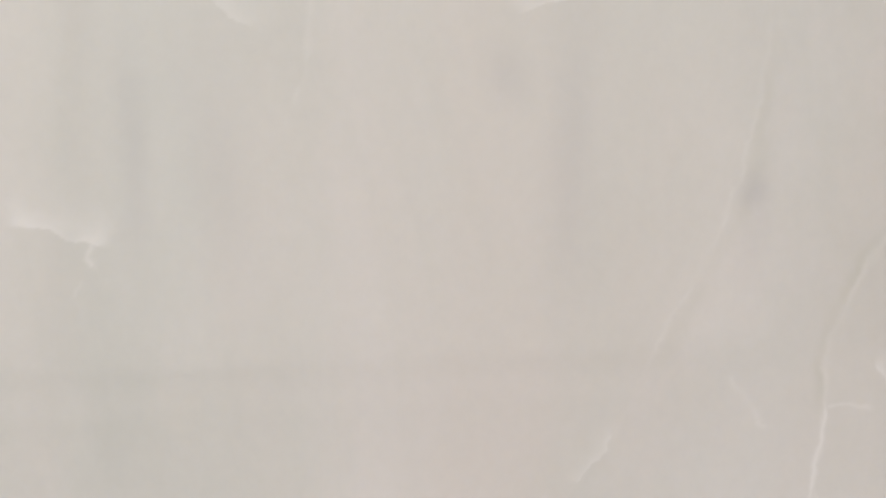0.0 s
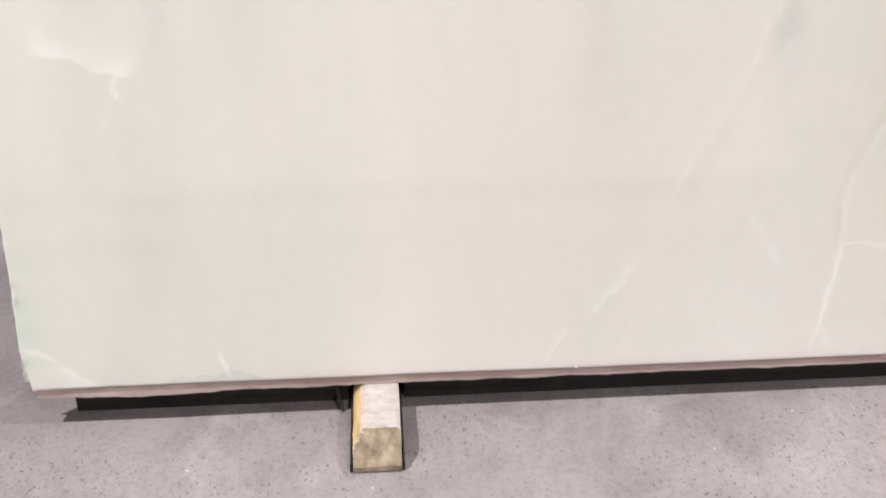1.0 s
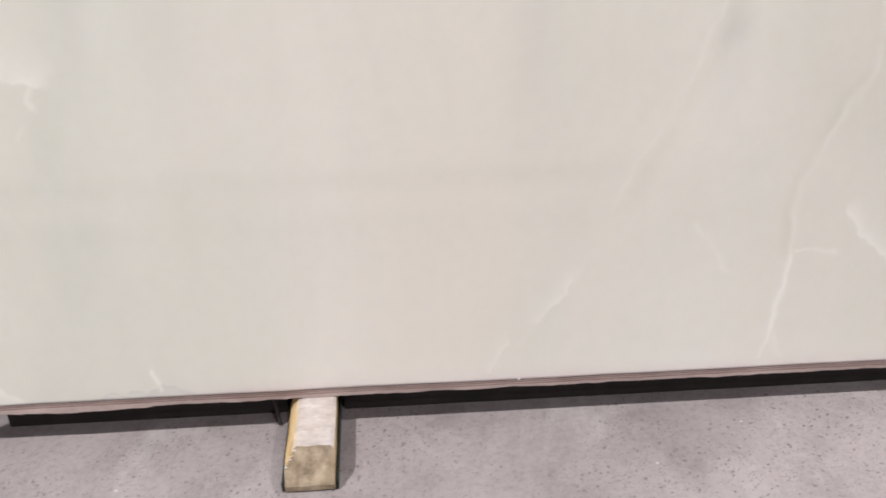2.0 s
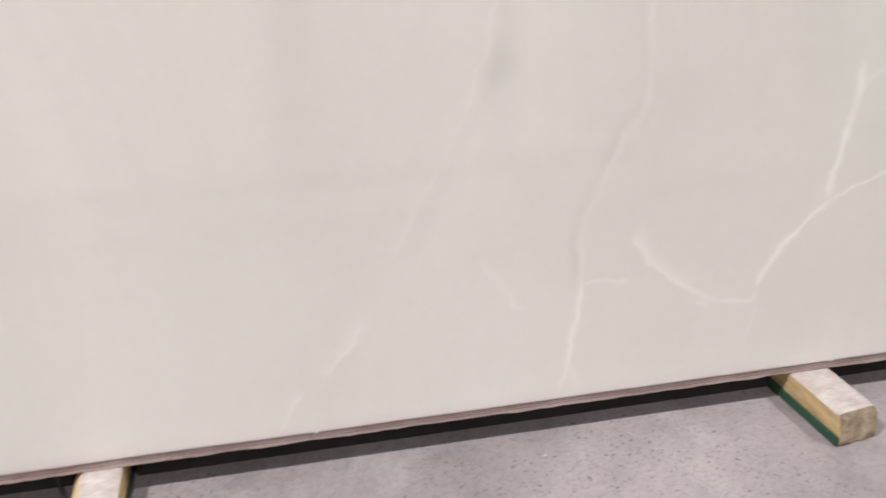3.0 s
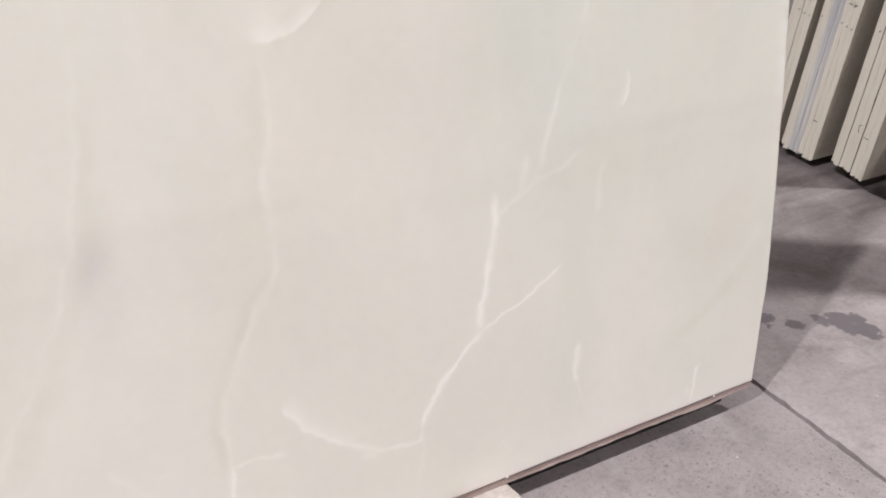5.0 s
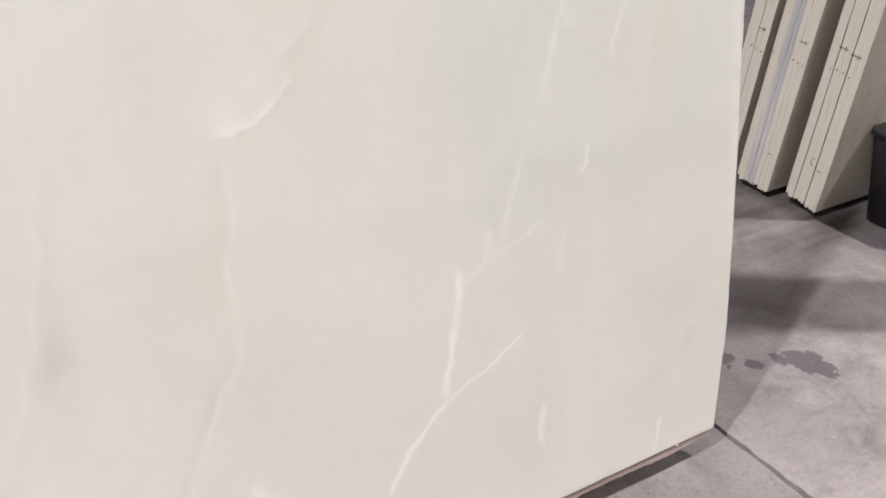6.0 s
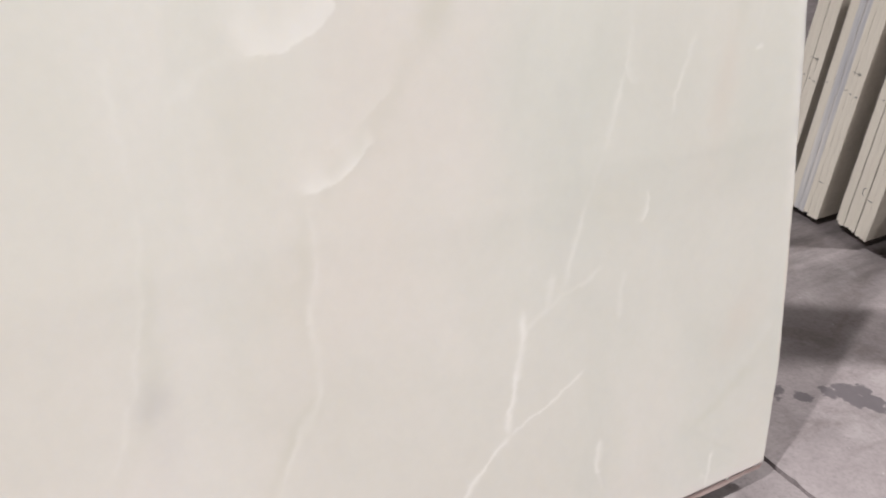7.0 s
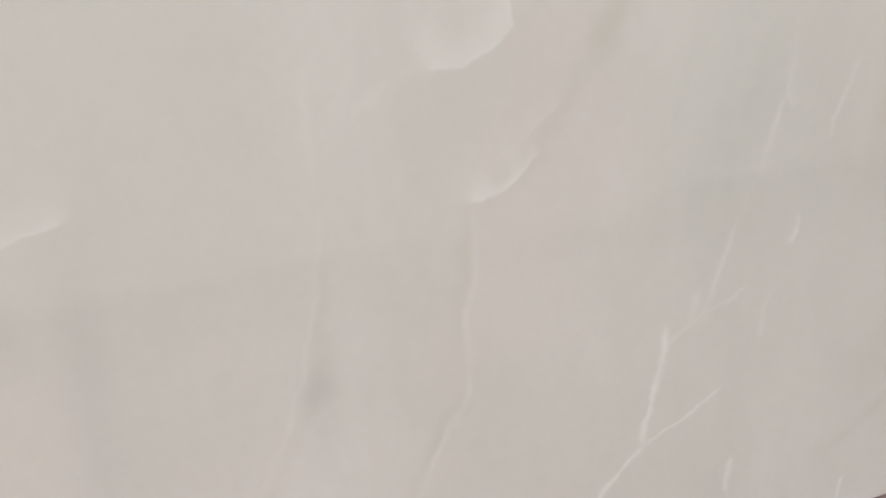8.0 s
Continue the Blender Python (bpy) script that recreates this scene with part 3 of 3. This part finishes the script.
    for xx in (-0.018, -0.013):
        box(xx, xx + 0.0012, 0.0181, 0.0187, 0.03, 0.10, bm=bm)
    part("backing_mesh", bm, FIBRE, slab, "frayed pale glass fibre backing mesh")


build_slab()

# ---- rack feet and timber blocks under the slab ----
def channel(length, parent, paint, label, wide=0.0889, flange=0.022):
    """A shallow steel channel along y, its front end at y = 0."""
    bm = box(-0.006, wide + 0.006, 0.006, length, 0.0005, 0.0035)
    box(-0.006, -0.0025, 0.004, length, 0.0035, flange, 0.0008, bm)
    box(wide + 0.0025, wide + 0.006, 0.010, length, 0.0035, flange, 0.0008, bm)
    return part("channel", bm, paint, parent, label)


def block(length, high, notch, seed, slant, wide=0.0889):
    """A sawn timber block along y, front end at y = 0, with worn arrises and one split corner."""
    bm = bmesh.new()
    bmesh.ops.create_cube(bm, size=1.0, matrix=Matrix.LocRotScale((wide / 2, length / 2, high / 2), None, (wide, length, high)))
    bmesh.ops.subdivide_edges(bm, edges=bm.edges, cuts=11, use_grid_fill=True)
    for q in bm.verts:
        x, y, z = q.co
        if notch:
            over = (z - (high - 0.028)) / 0.028 - x / 0.018
            if over > 0 and x < 0.02:
                q.co.z -= over * 0.024
        q.co.y += slant * max(0.0, z - 0.012) / high * max(0.0, 1 - y / 0.12)
        if z > high - 0.001 and (x < 0.001 or x > wide - 0.001):
            q.co.z -= 0.003
        if y < 0.001:
            q.co.y += 0.003 * noise.noise(Vector((x * 60, z * 60, seed))) + max(0, z - high + 0.012) * 0.35
        q.co += Vector((0.0016 * noise.noise(Vector((y * 40, z * 50, seed))), 0, 0.0018 * noise.noise(Vector((x * 45, y * 30, seed + 5))) if z > 0.01 else 0))
    return part("timber_block", bm, WOOD)


def rack_foot(x, front, turn, notch, seed, slant, label):
    m = pose(x, front, 0, 0, 0, turn)
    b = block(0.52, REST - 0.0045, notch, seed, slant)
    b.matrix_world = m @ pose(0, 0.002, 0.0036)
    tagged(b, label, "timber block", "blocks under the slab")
    return m


rack = empty("slab_rack")
tagged(rack, "green painted steel rack behind the onyx slab", "rack")
foot_a = rack_foot(0.611, -0.186, 0.0, True, 1.0, 0.050, "weathered pine block with a split corner in a steel channel")
foot_b = rack_foot(2.066, -0.157, 8.7, False, 6.0, 0.018, "dusty sawn pine block in a green steel channel")
for m, paint, label in ((foot_a, GRIMY, "grimy dark steel channel foot"), (foot_b, GREEN, "green painted steel channel foot")):
    c = channel(0.95, rack, paint, label)
    c.matrix_world = m
for x in (0.655, 1.98):
    bm = box(-0.03, 0.03, 0.0, 0.05, 0.0, 1.55, 0.004)
    p = part("post", bm, GREEN, rack)
    p.matrix_world = pose(x, 0.052, 0.012, -LEAN)
# black strips put in for the deep shade under the slab
for a, z in ((0.055, 0.60), (0.712, 2.025), (2.155, 2.79)):
    part("base_rail", box(a, z, 0.052, 0.13, 0.0005, 0.05, 0.003), IRON_AND_SHADE, rack, "black strip in place of the shade under the slab")
p = part("rail", box(0.3, 2.4, 0.055, 0.10, 1.35, 1.40, 0.004), GREEN, rack)
p.matrix_world = pose(0, 0.052, 0.012, -LEAN)
p = part("brace", box(-0.003, 0.003, -0.003, 0.003, 0, 0.085), IRON_AND_SHADE, rack)
p.matrix_world = pose(0.587, 0.012, 0.002, -20, -12)

# unseen slab, added to keep light from behind off the floor below
back = part("rear_slab", box(0.2, 2.62, 0.0, 0.02, 0.0, 1.4, 0.002), FACE)
back.matrix_world = pose(0, 0.60, 0.072, LEAN)
tagged(back, "unseen beige slab added behind the green rack to block light", "stone slab")

# ---- stacked slabs beyond the end of the onyx ----
def ink(slab, y, z, kind, thick):
    """A marker stroke on the sawn end: an arrow or a short unread mark."""
    bm = bmesh.new()
    if kind == "arrow":
        box(-0.0009, 0.0, y - thick * 0.8, y + thick * 0.8, z - 0.0006, z + 0.0006, bm=bm)
        for sgn in (-1, 1):
            got = bmesh.ops.create_cube(bm, size=1.0, matrix=pose(-0.0005, y - thick * 0.42, z + sgn * 0.0042, sgn * 36) @ Matrix.Diagonal((0.0009, thick * 0.55, 0.0009, 1)))
    elif kind == "curl":
        for k in range(7):
            a = math.radians(-70 + 26 * k)
            bmesh.ops.create_cube(bm, size=1.0, matrix=pose(-0.0005, y + 0.009 * math.cos(a), z + 0.015 * math.sin(a), math.degrees(a) + 90) @ Matrix.Diagonal((0.0009, 0.0065, 0.0012, 1)))
    elif kind == "number":
        box(-0.0009, 0.0, y - 0.0042, y - 0.0032, z - 0.0035, z + 0.0035, bm=bm)
        box(-0.0009, 0.0, y + 0.0005, y + 0.0015, z - 0.0035, z + 0.002, bm=bm)
        box(-0.0009, 0.0, y + 0.0015, y + 0.0034, z - 0.0035, z - 0.0025, bm=bm)
    else:
        box(-0.0009, 0.0, y - 0.010, y + 0.008, z - 0.0009, z + 0.0009, bm=bm)
    part("ink_mark", bm, INK, slab)


def stacked_slab(x, y, z, lean, thick, tall, long, seed, edge, recess=0.0, group="", mark=True):
    """One sawn slab on its long side: rough lower rim, sawn end towards -x. y is its front at the foot."""
    rows = np.linspace(0, tall, 40)
    r = fuzz(rows, rows * 0, 0.1, seed) * 0.002
    low = random.Random(seed).uniform(-0.008, 0.004)
    verts, faces, slots = [], [], []
    n = 4
    for k, h in enumerate(rows):
        hh = low if k == 0 else h
        for j in range(n):
            yy = thick * (j / (n - 1))
            verts.append((recess + r[k] + 0.0005 * math.sin(seed + j * 2.0 + k), yy, hh + (0.004 * math.sin(seed * 3 + j * 2.4) if k == 0 else 0)))
    m = len(rows)
    for k in range(m - 1):
        for j in range(n - 1):
            faces.append((k * n + j, (k + 1) * n + j, (k + 1) * n + j + 1, k * n + j + 1))
            slots.append(0)
    off = len(verts)
    for k, h in enumerate(rows):
        hh = low if k == 0 else h
        verts += [(long, 0, hh), (long, thick, hh)]
    for k in range(m - 1):
        a, b2 = off + 2 * k, off + 2 * k + 2
        faces += [(k * n, a, b2, (k + 1) * n), (k * n + n - 1, (k + 1) * n + n - 1, b2 + 1, a + 1), (a, a + 1, b2 + 1, b2)]
        slots += [1, 1, 0]
    faces += [(0, 1, 2, 3, off + 1, off), tuple((m - 1) * n + j for j in (3, 2, 1, 0)) + (off + 2 * m - 2, off + 2 * m - 1)]
    slots += [0, 0]
    ob = mesh_object("stone_slab", verts, faces, [edge, FACE], slots)
    ob.matrix_world = pose(x, y, z, lean)
    tagged(ob, "sawn cream stone slab with marked edge standing in a stack" if edge is CREAM else "grey veined stone slab with sawn edge in a stack", "stone slab", group)
    if mark:
        for zz, kind in ((0.598, "arrow"), (0.520, "number")):
            if kind == "arrow" and seed % 2:
                continue
            bmx = zz + random.Random(seed * 7).uniform(-0.006, 0.006)
            ink_x = recess + float(np.interp(zz, rows, r)) - 0.003
            before = set(ob.children)
            ink(ob, thick / 2, bmx, kind, thick)
            for c in set(ob.children) - before:
                c.location.x = ink_x
    return ob


def bundle(x, y, lean, climb, layers, group, seed):
    foot = y
    for i, (thick, gap, edge, recess, mark) in enumerate(layers):
        s = stacked_slab(x, y, 0.041 + climb * (y - foot), lean, thick, 0.895 + 0.012 * ((i * 7 + seed) % 3), 1.8, seed + i, edge, recess, group, mark)
        if i == 1 or (i == 2 and seed == 3):
            ink(s, 0.012, 0.150 if i == 1 else 0.172, "dash" if i == 1 else "curl", thick)
            s.children[-1].location.x = recess - 0.003
        y += thick + gap


bundle(4.10, 0.716, 4.9, 0.14, [(0.026, 0.0004, CREAM, 0.0, False), (0.027, 0.0035, CREAM, 0.0006, True), (0.024, 0.0005, CREAM, 0.0, True), (0.025, 0.0035, CREAM, 0.0008, True), (0.024, 0.0008, CREAM, 0.001, True), (0.02, 0.0, CREAM, 0.016, False)], "front stack of slabs", 3)
bundle(4.078, 0.927, 5.6, 0.05, [(0.024, 0.0005, CREAM, 0.0, True), (0.023, 0.0005, CREAM, 0.0005, True), (0.022, 0.0005, CREAM, 0.0, True), (0.022, 0.0015, MAUVE, 0.0008, False), (0.026, 0.0006, MAUVE, 0.0004, False), (0.022, 0.0035, CREAM, 0.001, False), (0.018, 0.0, CREAM, 0.012, True)], "middle stack of slabs", 13)
bundle(4.085, 1.122, 5.6, 0.05, [(0.024, 0.0015, CREAM, 0.0, True), (0.024, 0.0015, CREAM, 0.002, True), (0.024, 0.0015, CREAM, 0.0, True), (0.024, 0.0, CREAM, 0.003, False)], "rear stack of slabs", 29)
for x in (4.75, 5.5):
    b = part("timber_bearer", box(x, x + 0.09, 0.62, 1.3, 0, 0.031, 0.003), WOOD)
    tagged(b, "dark timber bearer under the stacked slabs", "timber bearer", "bearers under the stacks")
stay = empty("stack_stay")
tagged(stay, "green painted steel stay holding the stacked slabs", "rack")
for x in (5.15, 5.65):
    p = part("post", box(-0.03, 0.03, -0.055, -0.005, 0.0, 0.99, 0.004), GREEN, stay)
    p.matrix_world = pose(x, 0.705, 0.0, 4.6)
p = part("rail", box(4.0, 5.75, 0.0, 0.03, 0.92, 0.95, 0.004), GREEN, stay)
p.matrix_world = pose(0, 0.985, 0.041, 4.9)

# ---- black bin beside the stack ----
def bin_shell(levels, n=9):
    """A rounded square shell lofted through (half width, corner radius, height)."""
    bm = bmesh.new()
    rings = []
    for half, r, z in levels:
        ring = []
        for cx, cy, a0 in ((1, 1, 0), (-1, 1, 90), (-1, -1, 180), (1, -1, 270)):
            for k in range(n):
                a = math.radians(a0 + 90 * k / (n - 1))
                ring.append(bm.verts.new((cx * (half - r) + r * math.cos(a), cy * (half - r) + r * math.sin(a), z)))
        rings.append(ring)
    for a, b in zip(rings[:-1], rings[1:]):
        for i in range(len(a)):
            f = bm.faces.new((a[i], a[(i + 1) % len(a)], b[(i + 1) % len(b)], b[i]))
            f.smooth = True
    bm.faces.new(rings[0][::-1])
    bm.faces.new(rings[-1])
    return bm


def waste_bin(x, y):
    ob = empty("waste_bin", pose(x, y, 0))
    tagged(ob, "black plastic waste bin standing beside the stacked slabs", "bin")
    part("body", bin_shell([(0.118, 0.04, 0.001), (0.128, 0.045, 0.008), (0.150, 0.05, 0.2), (0.168, 0.055, 0.352), (0.162, 0.05, 0.354), (0.145, 0.046, 0.2), (0.122, 0.042, 0.02)]), RUBBER, ob)
    part("rim", bin_shell([(0.169, 0.056, 0.340), (0.176, 0.060, 0.342), (0.176, 0.060, 0.358), (0.172, 0.058, 0.362), (0.163, 0.052, 0.362), (0.162, 0.05, 0.356)]), RUBBER, ob, "rolled black rim")


waste_bin(4.405, 0.512)

# ---- row of slabs across the aisle ----
def aisle_slab(x, long, tall):
    s = part("aisle_slab", box(0, long, -0.02, 0, 0, tall, 0.002), PALE)
    s.matrix_world = pose(x, -2.6, 0.302, 8)
    tagged(s, "pale polished stone slab across the aisle", "stone slab", "slabs across the aisle")
    for q in (0.4, long - 0.5):
        b = part("timber_block", box(0, 0.14, -0.30, 0.04, 0, 0.226, 0.003), WOOD)
        b.matrix_world = pose(x + q, -2.6, 0)
        tagged(b, "pine block under a slab across the aisle", "timber block", "blocks across the aisle")
    # black strip added to stand for the shadow gap below the slab
    r = part("rack_rail", box(x, x + long, -2.70, -2.590, 0.228, 0.298, 0.003), IRON_AND_SHADE)
    tagged(r, "black strip in place of the shade gap under an aisle slab", "rail", "rails across the aisle")


for x, long, tall in ((-3.6, 2.8, 2.0), (-0.65, 3.4, 2.05), (4.05, 2.6, 2.0)):
    aisle_slab(x, long, tall)
